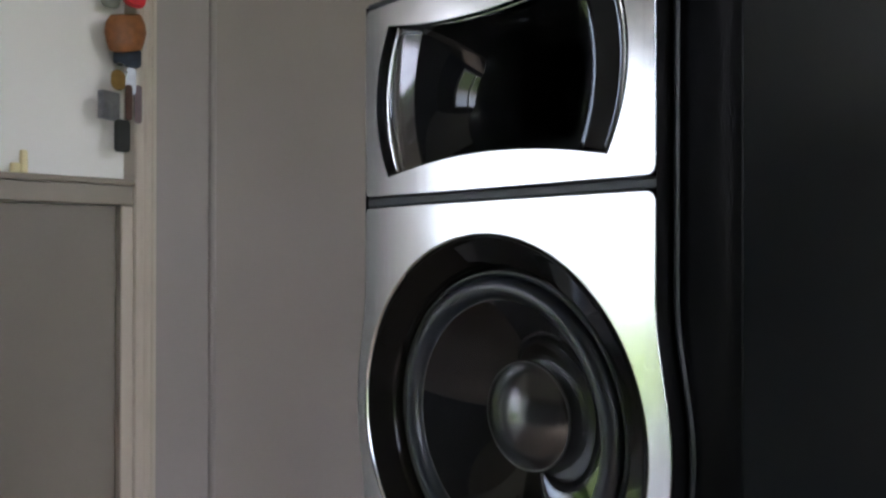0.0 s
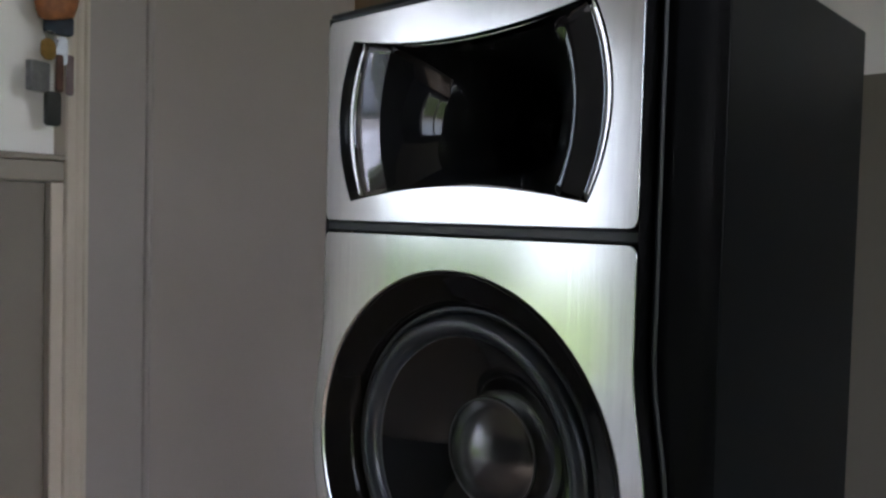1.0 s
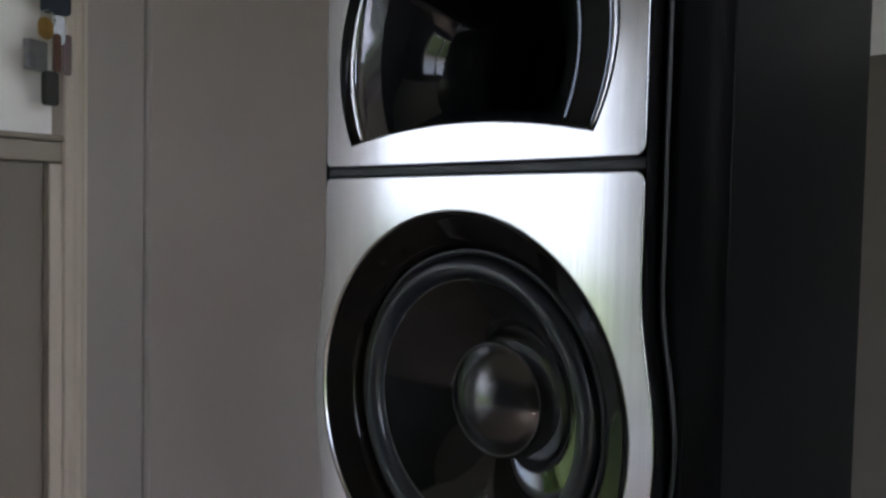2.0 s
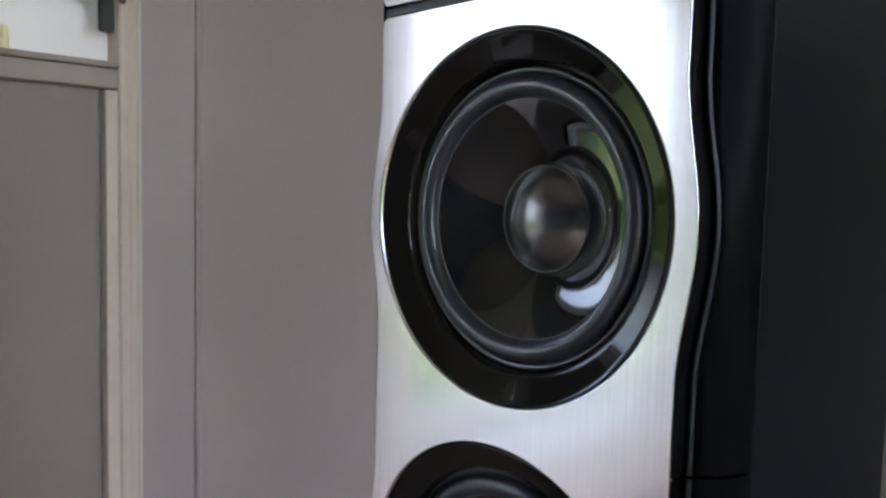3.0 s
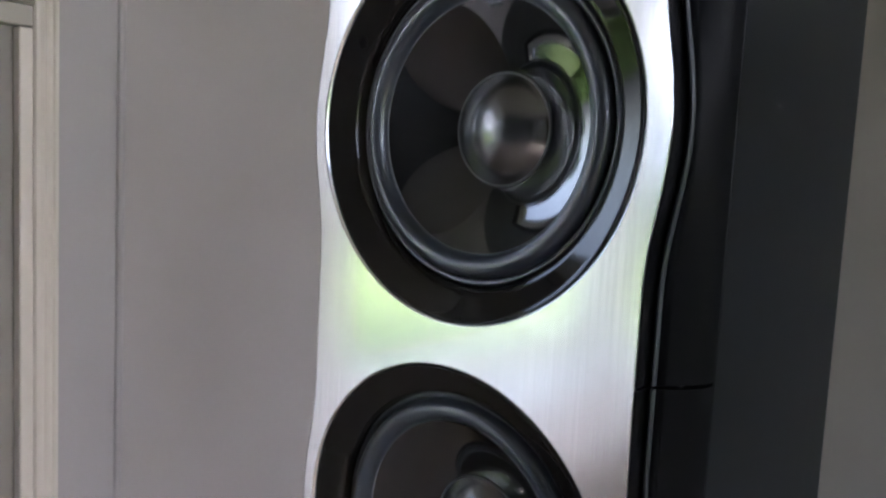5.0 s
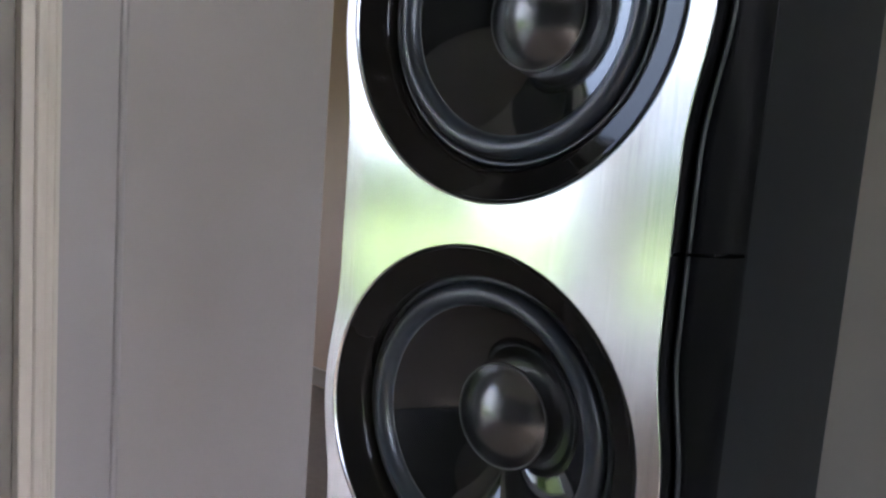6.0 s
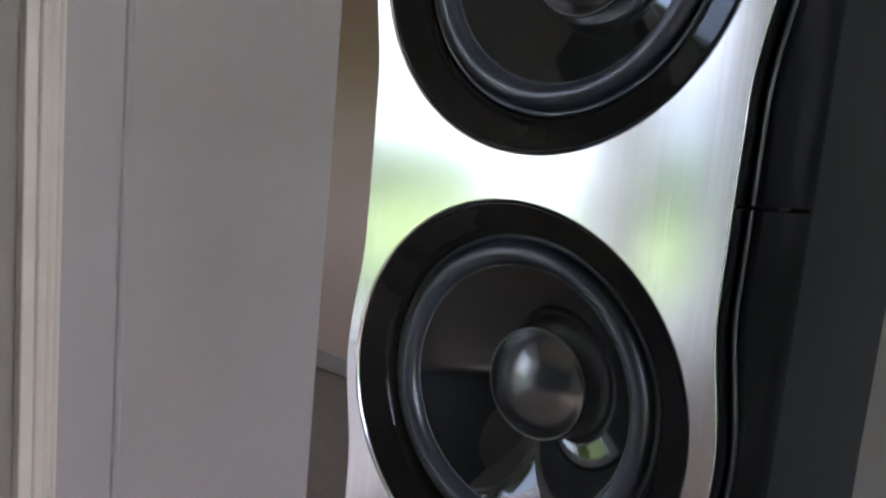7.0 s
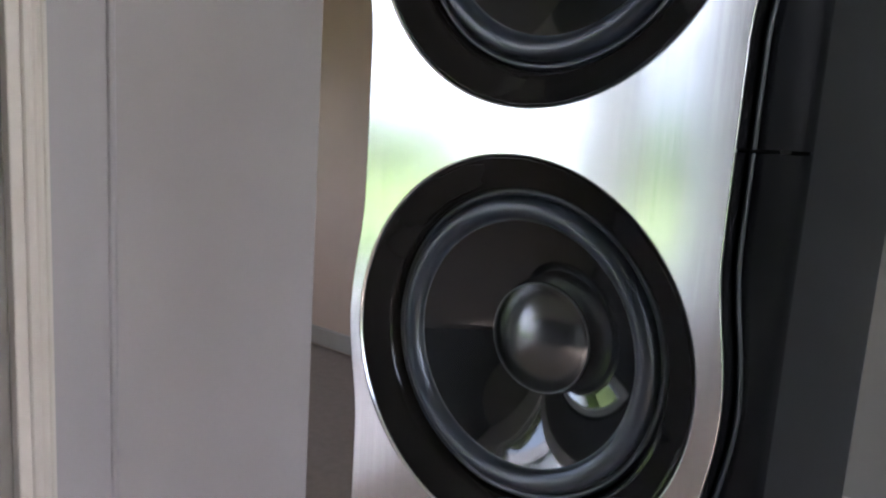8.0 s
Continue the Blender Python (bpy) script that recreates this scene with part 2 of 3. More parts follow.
structure("trim_bead", box(XW - 0.040, XW - 0.006, 0.2185, 0.2398, 0, Z0 + 0.162, bevel=0.003), "cream", "cream painted upright bead beside the panel", "trim")
led = bmesh.new()
add_box(led, XW - 0.05, XW - 0.006, 0.0005, 0.2398, Z0 + 0.163, Z0 + 0.196, bevel=0.003)
add_box(led, XW - 0.05, XW + 0.001, 0.0005, 0.2398, Z0 + 0.1962, Z0 + 0.206, bevel=0.003)
structure("trim_ledge", led, "ledge", "taupe painted ledge capping the wainscot", "trim")


def pierced(name, axis, a, b, u0, u1, holes, mat, label):
    """A wall between a and b on its axis, from u0 to u1, with openings (u, u, z, z) cut through."""
    bm = bmesh.new()
    def put(p, q, z0, z1):
        if axis == "x":
            add_box(bm, a, b, p, q, z0, z1)
        else:
            add_box(bm, p, q, a, b, z0, z1)
    at = u0
    for p, q, z0, z1 in holes:
        put(at, p, 0, H)
        put(p, q, 0, z0)
        put(p, q, z1, H)
        at = q
    put(at, u1, 0, H)
    return structure(name, bm, mat, label, "wall")


W1 = (-2.28, -0.92, 0.40, 1.76)
W2 = (-3.42, -2.34, 0.06, 1.76)
W5 = (-0.40, -0.05, 0.45, 1.62)
# W3 and W6: unseen openings added on the far side to fill the room with light
W3 = (-1.75, -0.35, 0.2, 2.2)
W6 = (0.3, 1.4, 0.15, 2.3)
# W4: out-of-view opening added only to brighten the alcove
W4 = (1.0, 1.5, 0.45, 1.15)
pierced("wall_window_side", "x", XW - 0.25, XW, YF, -0.78, [W2, W1], "pale", "pale pinkish cream painted wall with two windows")
# out-of-view walls, coloured dark to keep ring, cone and horn reflections black
pierced("wall_window_end", "x", XW - 0.25, XW - 0.003, -0.78, 0.0, [W5], "dim", "unseen wall darkened for reflections, with a narrow window")
structure("wall_front", box(XW - 0.25, XR + 0.25, YF - 0.25, YF, 0, H), "dim", "unseen end wall darkened to keep reflections black", "wall")
pierced("wall_far_side", "x", XR, XR + 0.25, YF, YB, [W3, W6], "dim", "unseen side wall darkened for reflections, with two added windows")
structure("wall_back_lower", box(-1.50, XR + 0.25, YB, YB + 0.25, 0, Z0 + 0.463), "olive", "dull olive taupe painted lower wall", "wall")
structure("wall_back_upper", box(-1.50, XR + 0.25, YB, YB + 0.25, Z0 + 0.463, H), "white", "white painted upper wall", "wall")
structure("wall_alcove_back", box(-2.6, -1.50, YB, YB + 0.25, 0, H), "tan", "tan painted alcove wall in shade", "wall")
pierced("wall_alcove_side", "x", -2.6, -2.35, 0.588, YB, [W4], "tan", "tan painted alcove end wall with a small window added for light")
structure("wall_alcove_return", box(-2.35, XW - 0.25, 0.588, 0.838, 0, H), "tan", "tan painted alcove return wall", "wall")
sk = bmesh.new()
add_box(sk, -2.35, XR, YB - 0.014, YB - 0.001, 0.008, 0.074, bevel=0.004)
structure("baseboard", sk, "skirting", "low grey brown painted skirting board", "skirting")


def window(name, axis, plane, u0, u1, z0, z1, bars):
    holder = tagged(new(name), "white framed window with clear glass", "window", kind="structure")
    def piece(p, q, a, b, d, mat, nm, lab=""):
        bm = box(plane - d, plane + d, p, q, a, b, bevel=0.004 if mat != "glass" else 0) if axis == "x" else \
            box(p, q, plane - d, plane + d, a, b, bevel=0.004 if mat != "glass" else 0)
        return part(nm, bm, mat, holder, lab)
    w = 0.06
    piece(u0, u1, z0, z0 + w, 0.035, "frame_white", "frame_rail")
    piece(u0, u1, z1 - w, z1, 0.035, "frame_white", "frame_rail")
    edges = [u0] + bars + [u1]
    for i, u in enumerate(edges):
        p = u if i == 0 else (u - w if i == len(edges) - 1 else u - w / 2)
        piece(p, p + w, z0 + w, z1 - w, 0.035, "frame_white", "frame_stile")
    for i, (p, q) in enumerate(zip(edges, edges[1:])):
        g = piece(p + (w if i == 0 else w / 2), q - (w if i == len(edges) - 2 else w / 2), z0 + w, z1 - w, 0.002, "glass", "pane")
        g.visible_shadow = False


window("window_1", "x", XW - 0.13, *W1[:2], *W1[2:], [])
structure("window_sill", box(XW + 0.0005, XW + 0.20, W1[0] - 0.03, W1[1] + 0.05, W1[2] - 0.032, W1[2], bevel=0.006), "frame_white", "white painted window sill board", "sill")
window("window_5", "x", XW - 0.13, *W5[:2], *W5[2:], [])
window("window_2", "x", XW - 0.13, *W2[:2], *W2[2:], [])
# added far-side fill windows, sized for the brightness of the side wall
window("fill_window_3", "x", XR + 0.13, *W3[:2], *W3[2:], [-1.05])
window("fill_window_6", "x", XR + 0.13, *W6[:2], *W6[2:], [])
window("fill_window_4", "x", -2.48, *W4[:2], *W4[2:], [])

# ---- the loudspeaker ----
CW, CD, TOP = 0.1165, 0.2235, 0.2348   # half width, depth and top over the upper woofer's centre
PITCH = 0.2113                          # between the two woofers
PLATE_END = -0.331
R = 0.095
speaker = tagged(new("floor_speaker"), "black floor-standing loudspeaker with brushed aluminium front plates", "loudspeaker")
speaker.location = (0, 0, Z0)


SHIFT = 0.0014   # the plates sit a little off centre


def bulge(z):
    s = 0.0
    for c in (0.0, -PITCH):
        a = min(abs(z - c) / 0.068, 1.0)
        s += 0.5 + 0.5 * math.cos(math.pi * a)
    return s


def half_width(z):
    return 0.0968 + 0.0074 * bulge(z)


def rounded_rect_corner(cx, cz, r, a0, n=5):
    return [(cx + r * math.cos(a0 + math.pi / 2 * k / n), cz + r * math.sin(a0 + math.pi / 2 * k / n)) for k in range(n + 1)]


def plate_outline(z0, z1, grow=0.0, r=0.004, n=90):
    right = []
    zs = [z0 - grow + r + (z1 - z0 + 2 * grow - 2 * r) * k / n for k in range(n + 1)]
    right += [(half_width(z0) + grow - r + r * math.sin(a), z0 - grow + r - r * math.cos(a)) for a in (0.0, 0.39, 0.79, 1.18)]
    right += [(half_width(z) + grow, z) for z in zs]
    right += [(half_width(z1) + grow - r + r * math.cos(a), z1 + grow - r + r * math.sin(a)) for a in (0.39, 0.79, 1.18, 1.571)]
    return [(x + SHIFT, z) for x, z in right] + [(SHIFT - x, z) for x, z in reversed(right)]


def circle(cz, r, n=144):
    return [(r * math.cos(2 * math.pi * k / n), cz + r * math.sin(2 * math.pi * k / n)) for k in range(n)]


HZ = 0.1708


def horn_outline(s=1.0, n=20, pinch=1.0):
    """Bow-tie mouth: bowed sides, waisted top and bottom."""
    cx, cz, bx, bz = 0.0742, 0.0425, 0.0105 * pinch, 0.0075 * pinch
    pts = []
    for k in range(n):       # bottom, left to right
        u = -1 + 2 * k / n
        pts.append((cx * u, -cz + bz * (1 - u * u)))
    for k in range(n):       # right side, upwards
        u = -1 + 2 * k / n
        pts.append((cx + bx * (1 - u * u), cz * u))
    for k in range(n):
        u = 1 - 2 * k / n
        pts.append((cx * u, cz - bz * (1 - u * u)))
    for k in range(n):
        u = 1 - 2 * k / n
        pts.append((-cx - bx * (1 - u * u), cz * u))
    return [(x * s, z * s + HZ) for x, z in pts]


case = box(-CW, CW, 0.037, CD, -Z0 + 0.03, TOP, bevel=0.0015)
bmesh.ops.delete(case, geom=[f for f in case.faces if f.normal.y < -0.9 and f.calc_area() > 0.01], context='FACES')
part("cabinet", case, "vinyl", speaker, "charcoal black vinyl-wrapped box")


def swept(profile, z0, z1, n, side):
    """One side of the baffle frame: a profile of (x, y) pairs that follows the waisted outline."""
    bm = bmesh.new()
    rows = [[bm.verts.new((SHIFT * (1 - u) + side * x, y, z0 + (z1 - z0) * k / n)) for x, y, u in profile(z0 + (z1 - z0) * k / n)] for k in range(n + 1)]
    for p, q in zip(rows, rows[1:]):
        for i in range(len(p) - 1):
            bm.faces.new((p[i], p[i + 1], q[i + 1], q[i]))
    return bm


def frame_profile(z):
    """A step down beside the plate, a groove, then a sweep back to the cabinet."""
    w = half_width(z)
    p = [(w - 0.006, 0.0040), (w + 0.0002, 0.0038), (w + 0.0002, 0.0006), (w + 0.0005, 0.0004), (w + 0.0008, 0.0008), (w + 0.0010, 0.0085), (w + 0.0012, 0.0125), (w + 0.0022, 0.0132), (w + 0.0030, 0.0120), (w + 0.0054, 0.0118)]
    x1, y1 = p[-1]
    p += [(x1 + (CW - x1) * (1 - (1 - u) ** 2.0), y1 + (0.0368 - y1) * u) for u in (0.1, 0.2, 0.35, 0.5, 0.65, 0.8, 1.0)]
    return [(x, y, max(0.0, (x - w) / (CW - w))) for x, y in p]


def bead_profile(z):
    w = half_width(z) + 0.0031
    return [(w + 0.0012 * math.cos(a), 0.0116 - 0.0022 * math.sin(a), 0.0) for a in [math.pi * k / 8 for k in range(9)]]


SEAM = -0.1060
for z0, z1, n in ((SEAM + 0.0008, 0.2285, 150), (PLATE_END - 0.012, SEAM - 0.0008, 110)):
    for side in (1, -1):
        half = part("front_frame", swept(frame_profile, z0, z1, n, side), "satin", speaker, "black satin moulded baffle frame", smooth=True)
        part("edge_bead", swept(bead_profile, z0, z1, n, side), "edging", half, "soft black edge bead", smooth=True)
# seam filler, top slope, lower baffle
part("seam_strip", box(-CW + 0.008, CW - 0.008, 0.022, 0.0365, SEAM - 0.0007, SEAM + 0.0007), "foot", speaker)
top = bmesh.new()
secs = [(0.2270, 0.0042, 0.0985), (0.2296, 0.0042, 0.0992), (0.2320, 0.0054, 0.1005), (0.2338, 0.0085, 0.1030), (TOP, 0.0140, 0.1070), (TOP, 0.0368, CW)]
loops = [[top.verts.new((-w, y, z)), top.verts.new((w, y, z))] for z, y, w in secs]
back = [top.verts.new((-CW, 0.0368, 0.2270)), top.verts.new((CW, 0.0368, 0.2270))]
loops.append(back)
for a, b in zip(loops, loops[1:] + loops[:1]):
    top.faces.new((a[0], a[1], b[1], b[0]))
top.faces.new([l[0] for l in loops])
top.faces.new([l[1] for l in loops])
part("top_slope", top, "bead", speaker, "grey black sloping top edge")
part("divider", box(-0.0975, 0.0985, 0.0022, 0.006, 0.1118, 0.1172, bevel=0.0012), "bead", speaker, "dark grey strip between the plates")
part("lower_baffle", box(-CW + 0.002, CW - 0.002, 0.012, 0.0368, -Z0 + 0.03, PLATE_END - 0.0125, bevel=0.004), "satin", speaker)
part("plinth", box(-CW - 0.02, CW + 0.02, 0.0, CD + 0.02, -Z0 + 0.012, -Z0 + 0.03, bevel=0.004), "satin", speaker, "black plinth")
for fx in (-0.115, 0.115):
    for fy in (0.03, 0.22):
        bm = bmesh.new()
        bmesh.ops.create_cone(bm, cap_ends=True, segments=20, radius1=0.012, radius2=0.016, depth=0.012, matrix=Matrix.Translation((fx, fy, -Z0 + 0.006)))
        part("foot", bm, "foot", speaker)

sheet("horn_plate", [plate_outline(0.1176, 0.2262), horn_outline(1.006)], 0.0035, 0.0003, "alloy", speaker, 0.0)
sheet("woofer_plate", [plate_outline(PLATE_END, 0.1112), circle(0, R), circle(-PITCH, R)], 0.0035, 0.0003, "alloy", speaker, 0.0)

# horn
mouth = horn_outline(1.0)
N = len(mouth)


def horn_loop(sx, sz, y, blend):
    lp = []
    for k, (x, z) in enumerate(mouth):
        a = math.atan2((z - HZ) / 0.0425, x / 0.0742)
        ex, ez = 0.0742 * math.cos(a), 0.0425 * math.sin(a)
        px = (x * (1 - blend) + ex * blend) * sx
        pz = ((z - HZ) * (1 - blend) + ez * blend) * sz
        lp.append((px, y, HZ + pz))
    return lp


# (x scale, z scale, depth, roundness): a sunk edge, a flat polished band, then a flare that steepens towards the throat
EDGE = ((1.003, 1.003, 0.003, 0), (1.003, 1.003, -0.0003, 0), (0.998, 0.997, -0.0006, 0), (0.996, 0.996, 0.0002, 0), (0.994, 0.995, 0.0038, 0), (0.992, 0.994, 0.0042, 0))
BAND = ((0.992, 0.994, 0.0042, 0), (0.988, 0.992, 0.0041, 0), (0.930, 0.982, 0.0045, 0), (0.926, 0.981, 0.0047, 0))
FLARE = [(0.926, 0.981, 0.0047, 0), (0.922, 0.979, 0.0056, 0)]
FLARE += [(0.920 - 0.180 * u, 0.978 - 0.055 * u, 0.0056 + 0.0038 * u, 0.02 * u) for u in (0.03, 0.35, 0.7, 0.97)]
for k in range(1, 29):
    u = k / 28
    FLARE.append((0.740 - 0.460 * u, 0.923 - 0.44 * u ** 1.1, 0.0094 + 0.009 * u + 0.0812 * (1 - (1 - u ** 1.8) ** 0.6), 0.02 + min(0.98, 1.25 * u ** 1.6)))
horn = part("horn", loft([horn_loop(*h) for h in FLARE[5:]], close_end=True), "horn", speaker, "glossy black bow-tie shaped horn", smooth=True)
part("horn_lip", loft([horn_loop(*h) for h in EDGE]), "horn", horn, "glossy black sunk lip", smooth=True)
part("horn_flange", loft([horn_loop(*h) for h in FLARE[:6]]), "flange", horn, "polished dark flange round the horn", smooth=True)
part("horn_band", loft([horn_loop(*h) for h in BAND]), "rim", horn, "narrow polished metal band", smooth=True)
dia = part("diaphragm", lathe([(0.0150, 0.0998), (0.0140, 0.0990), (0.008, 0.0986), (0, 0.0985)], 40), "mesh", horn, "dark tweeter dome", smooth=True)
dia.location = (0, 0, HZ)


def arc(r0, y0, r1, y1, h, n=14):
    """A half-roll from (r0, y0) to (r1, y1) that rises h towards the front."""
    return [(r0 + (r1 - r0) * (0.5 - 0.5 * math.cos(math.pi * k / n)), y0 + (y1 - y0) * k / n - h * math.sin(math.pi * k / n)) for k in range(n + 1)]


def woofer(cz, seat=0.0):
    """One driver; seat lifts its moving parts a little within the trim ring."""
    dish = [(0.0930 - 0.0128 * k / 6, 0.0012 + 0.0064 * k / 6) for k in range(7)]
    ring = part("woofer", lathe([(R - 0.0010, 0.0034), (R - 0.0012, 0.0014), (R - 0.0017, 0.0009)] + dish +
                                [(0.0798, 0.0080), (0.0794, 0.0086), (0.0788, 0.0099), (0.0782, 0.0121), (0.0777, 0.0150), (0.0773, 0.030)], 160),
                "gloss", speaker, "woofer with a glossy black trim ring", smooth=True)
    ring.location = (0, 0, cz)
    chamfer = part("hole_chamfer", lathe([(R + 0.0005, -0.0002), (R + 0.0002, -0.0001), (R - 0.0006, 0.0008), (R - 0.0009, 0.0030)], 160), "cut_alloy", ring, "bright machined edge of the plate's hole", smooth=True)
    flare = [(0.0622 - 0.0345 * u, 0.0148 + 0.0345 * (0.445 * u + 0.122 * u * u)) for u in [k / 20 for k in range(21)]]
    made = [
        part("gasket", lathe([(0.0776, 0.0165), (0.0772, 0.0140), (0.0766, 0.0131), (0.0757, 0.0130), (0.0746, 0.0135), (0.0738, 0.0147), (0.0734, 0.0160)], 120), "rubber", ring, "flat rubber lip of the surround", smooth=True),
        part("surround", lathe(arc(0.0738, 0.0150, 0.0620, 0.0156, 0.0066, 18), 120), "rubber", ring, "black half-roll rubber surround", smooth=True),
        part("edge_line", lathe([(0.0626, 0.0154), (0.0624, 0.0147), (0.0620, 0.0146), (0.0616, 0.0149), (0.0615, 0.0156)], 120), "glue", ring, smooth=True),
        part("cone", lathe(flare, 144), "cone", ring, "shiny black woofer cone", smooth=True),
    ]
    rise, base, rb = 0.0108, 0.0330, 0.0270
    rs = (rb * rb + rise * rise) / (2 * rise)
    top_angle = math.asin(rb / rs)
    dome = [(0.0281, 0.0342), (0.0279, 0.0336), (0.0275, 0.0333)]
    dome += [(rs * math.sin(top_angle * (1 - k / 18)), base - rise + rs - rs * math.cos(top_angle * (1 - k / 18))) for k in range(19)]
    cap = part("dust_cap", lathe(dome, 96), "cap", ring, "satin black domed dust cap", smooth=True)
    part("rim_line", lathe([(0.0287, 0.0340), (0.0286, 0.0333), (0.0282, 0.0330), (0.0278, 0.0334)], 96), "glue", cap, smooth=True)
    for ob in made + [cap]:
        ob.location.z = seat
    return ring


woofer(0.0)
woofer(-PITCH, 0.0014)

# ---- keys on a hook beside the casing ----
KX = XW - 0.008
bunch = tagged(new("key_bunch"), "bunch of keys with leather, enamel and metal tags on a hook", "keys")
bunch.location = (KX, 0.222, Z0)
facing = Matrix.Rotation(radians(-68), 4, 'Z')    # tags turned towards the room


def flat_tag(outline, thick, bevel=0.001):
    """A flat tag in a plane that faces the room, from (u, z) pairs."""
    bm = bmesh.new()
    a = [bm.verts.new((u, -thick / 2, z)) for u, z in outline]
    b = [bm.verts.new((u, thick / 2, z)) for u, z in outline]
    bm.faces.new(a)
    bm.faces.new(list(reversed(b)))
    for i in range(len(a)):
        j = (i + 1) % len(a)
        bm.faces.new((a[i], b[i], b[j], a[j]))
    bmesh.ops.bevel(bm, geom=list(bm.edges), offset=bevel, segments=2, affect='EDGES')
    return bm


def tag(name, outline, thick, mat, label, u, depth, turn=0.0, bevel=0.001):
    bm = flat_tag(outline, thick, bevel)
    bmesh.ops.transform(bm, matrix=Matrix.Rotation(radians(90), 4, 'Z') @ Matrix.Translation((u, -depth, 0)) @ Matrix.Rotation(radians(turn), 4, 'Z'), verts=bm.verts)
    return part(name, bm, mat, bunch, label)


def oblong(w, z0, z1, r=0.004, n=4):
    r = min(r, w / 2.01)
    o = []
    for cx, cz, a0 in ((w / 2 - r, z0 + r, -90), (w / 2 - r, z1 - r, 0), (-w / 2 + r, z1 - r, 90), (-w / 2 + r, z0 + r, 180)):
        o += [(cx + r * math.cos(radians(a0 + 90 * k / n)), cz + r * math.sin(radians(a0 + 90 * k / n))) for k in range(n + 1)]
    return o


def ring_mesh(r, w, u, z, depth, tilt=20):
    n = 24
    pts = [Vector((r * math.cos(2 * math.pi * k / n), 0, r * math.sin(2 * math.pi * k / n))) for k in range(n + 1)]
    t = tube(pts, w, 8)
    bmesh.ops.transform(t, matrix=Matrix.Translation((depth, u, z)) @ Matrix.Rotation(radians(90 + tilt), 4, 'Z'), verts=t.verts)
    return t


part("hook", tube([(-0.02, 0.0, 0.555), (0.008, 0.0, 0.553), (0.016, 0.0, 0.545), (0.018, 0.0, 0.535), (0.014, 0.0, 0.528)], 0.0022), "steel", bunch, "small steel hook", smooth=True)
part("split_ring", ring_mesh(0.015, 0.0014, 0.0, 0.532, 0.012), "steel", bunch, smooth=True)
tag("red_tag", oblong(0.040, 0.490, 0.536, 0.014), 0.012, "red", "red plastic tag", 0.010, 0.020, 10, 0.003)
tag("felt_tag", oblong(0.030, 0.486, 0.530, 0.010), 0.008, "sage", "grey green felt tag", -0.022, 0.004, -15, 0.002)
pouch = []
for z, ru, rd in ((0.404, 0.020, 0.010), (0.406, 0.026, 0.013), (0.425, 0.031, 0.016), (0.447, 0.034, 0.018), (0.468, 0.032, 0.017), (0.484, 0.026, 0.014), (0.488, 0.023, 0.012), (0.484, 0.021, 0.010), (0.462, 0.024, 0.011), (0.440, 0.020, 0.009)):
    pouch.append([(0.018 + rd * math.sin(2 * math.pi * k / 28), -0.003 + ru * math.cos(2 * math.pi * k / 28), 0.416 + (z - 0.404) * 0.72 + 0.006 * math.cos(2 * math.pi * k / 28 + 0.6)) for k in range(28)])
bm = loft(pouch, close_end=True)
bm.faces.ensure_lookup_table()
bmesh.ops.holes_fill(bm, edges=[e for e in bm.edges if e.is_boundary])
part("leather_pouch", bm, "leather", bunch, "small brown leather pouch", smooth=True)
tag("webbing_tag", oblong(0.044, 0.393, 0.424, 0.006), 0.007, "blue", "dark blue webbing strap", 0.004, 0.008, -5)
part("split_ring", ring_mesh(0.013, 0.0013, -0.010, 0.382, 0.014), "steel", bunch, smooth=True)
tag("brass_key", oblong(0.026, 0.350, 0.384, 0.012), 0.003, "brass", "round brass key head", -0.014, 0.016, 15, 0.0008)
tag("steel_key", oblong(0.018, 0.345, 0.392, 0.008), 0.0028, "old_steel", "steel key", 0.008, 0.010, -20, 0.0008)
tag("padlock_body", oblong(0.036, 0.300, 0.346, 0.003), 0.013, "old_steel", "small steel padlock body", -0.029, 0.016, 22, 0.0015)
tag("brown_tag", oblong(0.012, 0.303, 0.362, 0.004), 0.004, "dark_brown", "dark brown leather strap", 0.004, 0.014, 10, 0.001)
tag("enamel_tag", oblong(0.012, 0.300, 0.364, 0.004), 0.004, "dark_red", "dark red enamel strip", 0.021, 0.010, -10, 0.001)
tag("plastic_fob", oblong(0.025, 0.249, 0.302, 0.006), 0.010, "fob", "dark plastic key fob", -0.008, 0.018, 8, 0.002)
tag("thin_key", oblong(0.005, 0.246, 0.302, 0.002), 0.002, "steel", "thin steel key blade", 0.022, 0.002, 0, 0.0006)

# ---- small things on the ledge ----
for nm, y, z1, w in (("candle", 0.074, 0.243, 0.006), ("candle", 0.062, 0.222, 0.008)):
    bm = bmesh.new()
    bmesh.ops.create_cone(bm, cap_ends=True, segments=24, radius1=w, radius2=w * 0.9, depth=z1 - 0.206, matrix=Matrix.Translation((XW - 0.020, y, Z0 + (0.206 + z1) / 2)))
    bmesh.ops.bevel(bm, geom=[e for e in bm.edges if len(e.link_faces) == 2 and e.calc_face_angle(0) > 1], offset=0.0012, segments=2, affect='EDGES')
    tagged(link_mesh(nm, bm, "wax"), "short pale yellow wax candle on the ledge", "candle", group="candles on the ledge")

# ---- outside the windows ----
structure("ground", box(-300, 300, -300, 300, -0.75, -0.25), "grass", "lawn running out to the distance", "ground")
structure("pavement_terrace", box(-3.0, 6.0, -5.0, YF - 0.25, -0.249, -0.16, bevel=0.01), "slab", "pale concrete terrace before the house", "terrace")
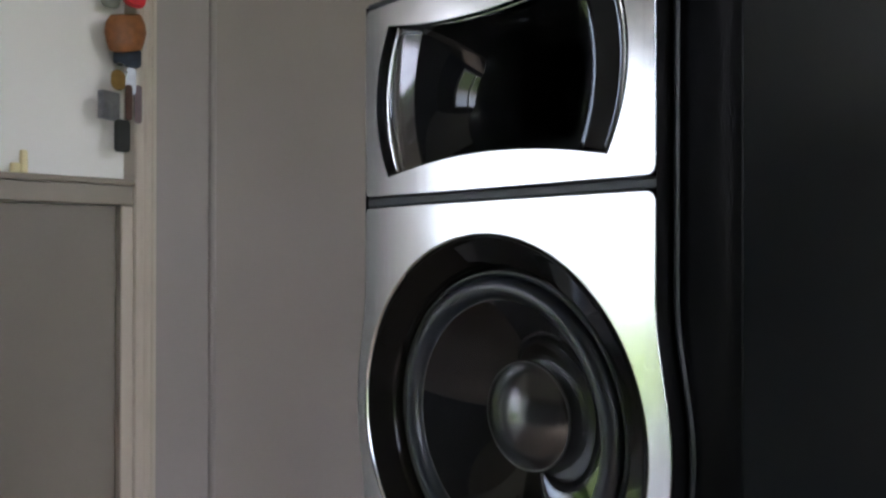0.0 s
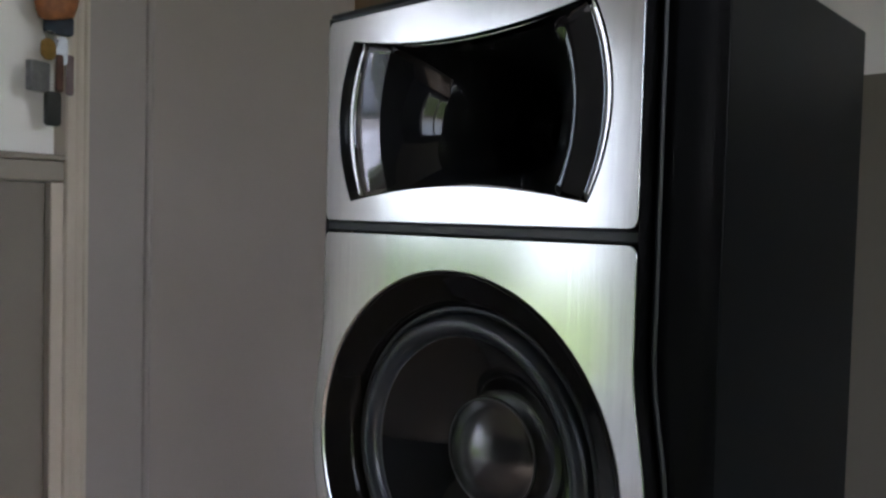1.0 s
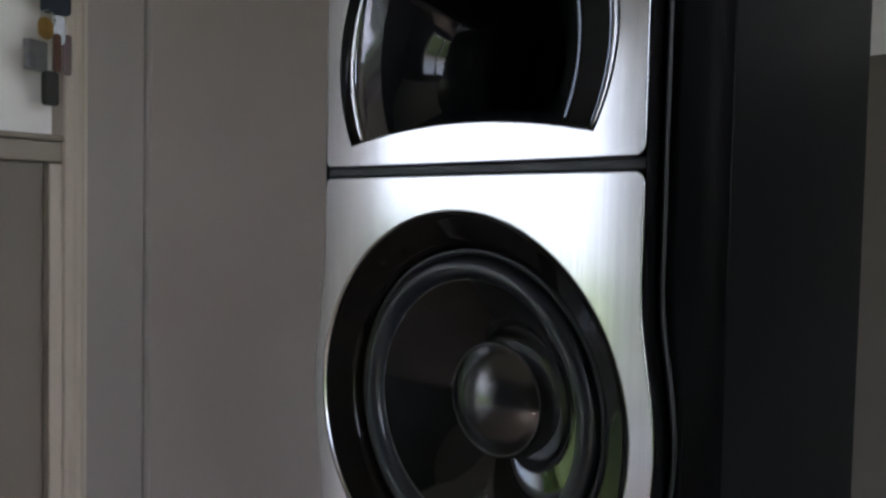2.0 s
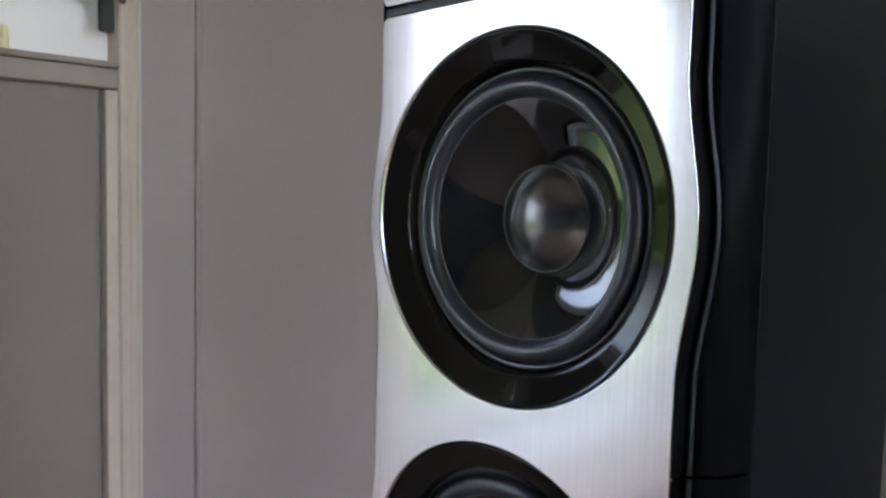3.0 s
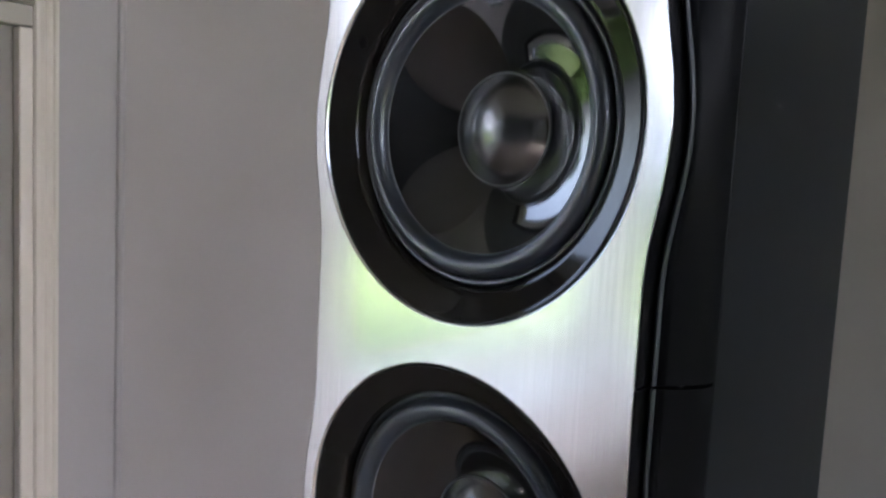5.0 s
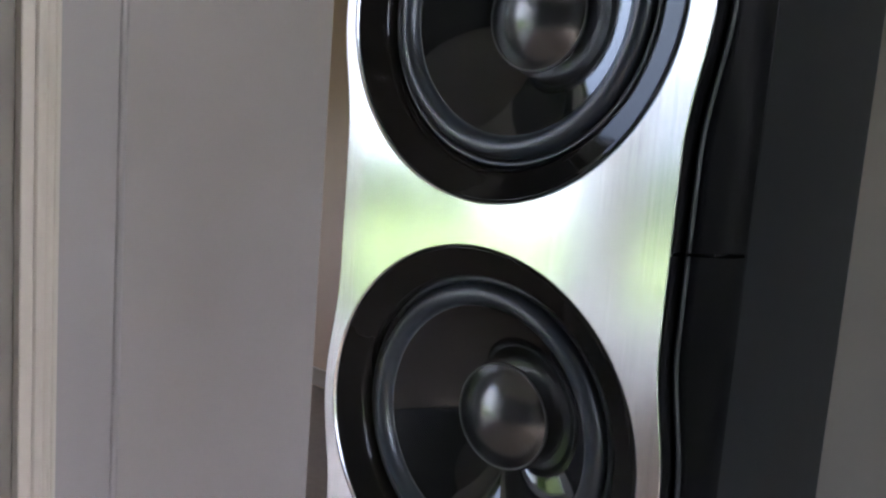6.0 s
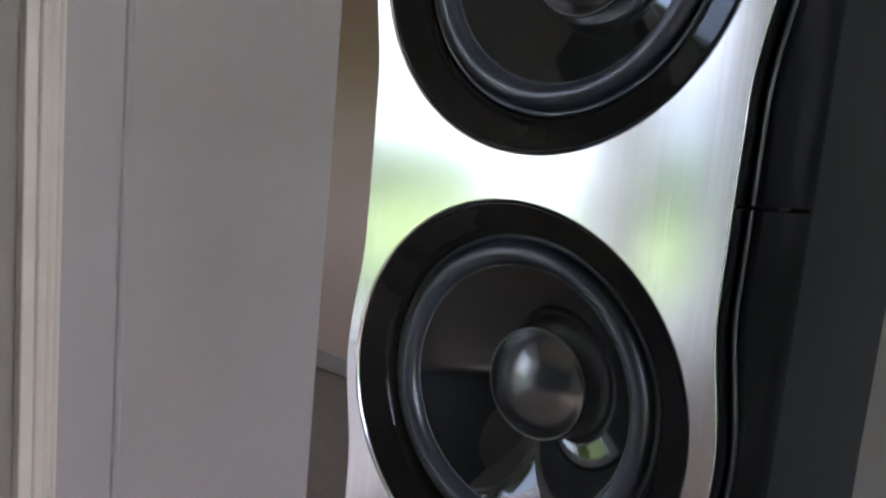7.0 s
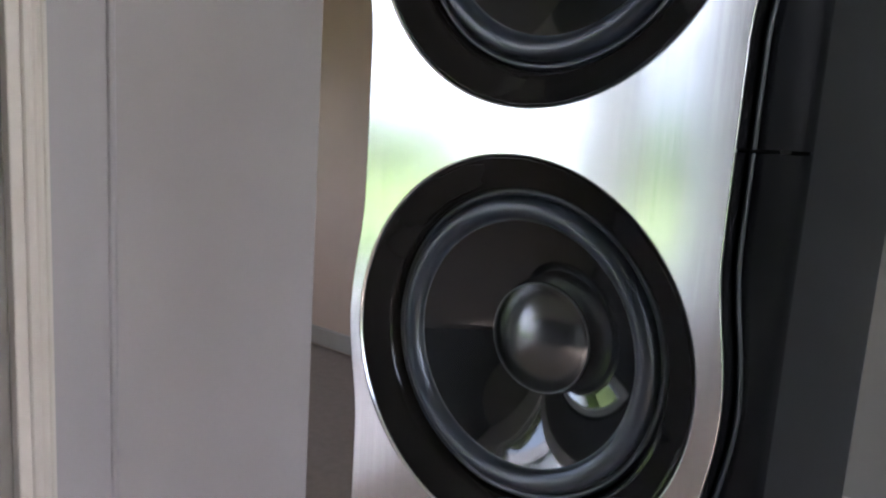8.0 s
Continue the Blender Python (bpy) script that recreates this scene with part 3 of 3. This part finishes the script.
structure("pavement_side", box(-3.0, XW - 0.25, YF - 0.249, 3.0, -0.249, -0.16, bevel=0.01), "slab", "pale concrete terrace beside the house", "terrace")

def foliage(centre_list, count, size, seed):
    rng = random.Random(seed)
    verts, faces = [], []
    for k in range(count):
        c, r = rng.choice(centre_list)
        d = Vector((rng.gauss(0, 1), rng.gauss(0, 1), rng.gauss(0, 1))).normalized() * (r * rng.random() ** 0.45)
        p = Vector(c) + d
        q = Euler((rng.random() * 6.28, rng.random() * 6.28, rng.random() * 6.28)).to_matrix()
        s = size * (0.6 + 0.8 * rng.random())
        i = len(verts)
        for a in ((-0.5, 0, 0), (0, -0.25, 0.06), (0.5, 0, 0), (0, 0.25, 0.06)):
            verts.append(tuple(p + q @ (Vector(a) * s)))
        faces.append((i, i + 1, i + 2, i + 3))
    me = bpy.data.meshes.new("crown")
    me.from_pydata(verts, [], faces)
    me.materials.append(M["leaf"])
    return me


def tree(x, y, h, r, seed):
    rng = random.Random(seed)
    holder = tagged(new("tree"), "leafy green garden tree beyond the terrace", "tree", group="garden trees")
    holder.location = (x, y, -0.25)
    trunk = tube([(0, 0, 0), (0.06, 0.02, h * 0.3), (0.0, 0.08, h * 0.6), (0.05, 0, h * 0.85)], [0.16, 0.12, 0.08, 0.03], 12)
    cents = []
    for k in range(9):
        a = k * 2.4
        e = (math.cos(a) * r * (0.4 + 0.3 * rng.random()), math.sin(a) * r * (0.4 + 0.3 * rng.random()), h * (0.25 + 0.08 * k + 0.06 * rng.random()))
        merge(trunk, tube([(0, 0.05, h * (0.3 + 0.04 * k)), (e[0] * 0.5, e[1] * 0.5, e[2] - 0.2), e], [0.05, 0.035, 0.012], 7))
        cents.append((e, r * (0.4 + 0.2 * rng.random())))
    part("trunk", trunk, "bark", holder, smooth=True)
    crown = new("crown", foliage(cents, 14000, 0.2, seed + 1))
    crown.parent = holder


def around(deg, d):
    """A spot d metres from the speaker, deg degrees from its axis."""
    return -d * math.sin(radians(deg)), -d * math.cos(radians(deg))


for deg, d, h, r, seed in ((88, 16.0, 4.6, 1.8, 3), (-8, 12.0, 8.0, 2.6, 11)):
    tree(*around(deg, d), h, r, seed)
cents = [((*around(a, 13.5 + 0.6 * math.sin(a)), 0.0 + 0.12 * (a % 4)), 0.62) for a in list(range(-25, 25, 2)) + list(range(39, 120, 2))]
# rendered house across the lawn, added to give the plates a pale reflection
hx, hy = around(36, 17.0)
house = tagged(new("house"), "grey rendered house block added as a pale reflection source", "house")
house.location = (hx, hy, -0.25)
house.rotation_euler = (0, 0, radians(-36))
part("wall", box(-9.5, 6.2, -6.0, 0, 0, 5.9, bevel=0.02), "render", house)
roof = bmesh.new()
rv = [roof.verts.new(c) for c in ((-9.9, 0.4, 5.85), (6.6, 0.4, 5.85), (6.6, -3.0, 8.4), (-9.9, -3.0, 8.4), (-9.9, -6.4, 5.85), (6.6, -6.4, 5.85))]
for f in ((0, 1, 2, 3), (3, 2, 5, 4), (0, 3, 4), (1, 5, 2), (0, 4, 5, 1)):
    roof.faces.new([rv[i] for i in f])
part("roof", roof, "roof_tile", house, "grey tiled pitched roof")
# garage-shaped block, added to make the plates' reflection bluer and dimmer here
gx, gy = around(17, 15.0)
garage = tagged(new("garage"), "blue grey garage block added to dim reflections beside the house", "garage")
garage.location = (gx, gy, -0.25)
garage.rotation_euler = (0, 0, radians(-17))
part("wall", box(-2.2, 3.0, -5.0, 0, 0, 3.1, bevel=0.02), "slate", garage)
part("roof", box(-2.35, 3.15, -5.15, 0.15, 3.1, 3.28, bevel=0.03), "roof_tile", garage, "flat grey roof edge")
part("door", box(-1.2, 1.4, 0.0005, 0.05, 0.02, 2.2, bevel=0.01), "frame_white", garage, "white up-and-over door")
hedge = new("hedge", foliage(cents, 36000, 0.3, 21))
tagged(hedge, "dense green garden hedge at the end of the lawn", "hedge", kind="stuff")
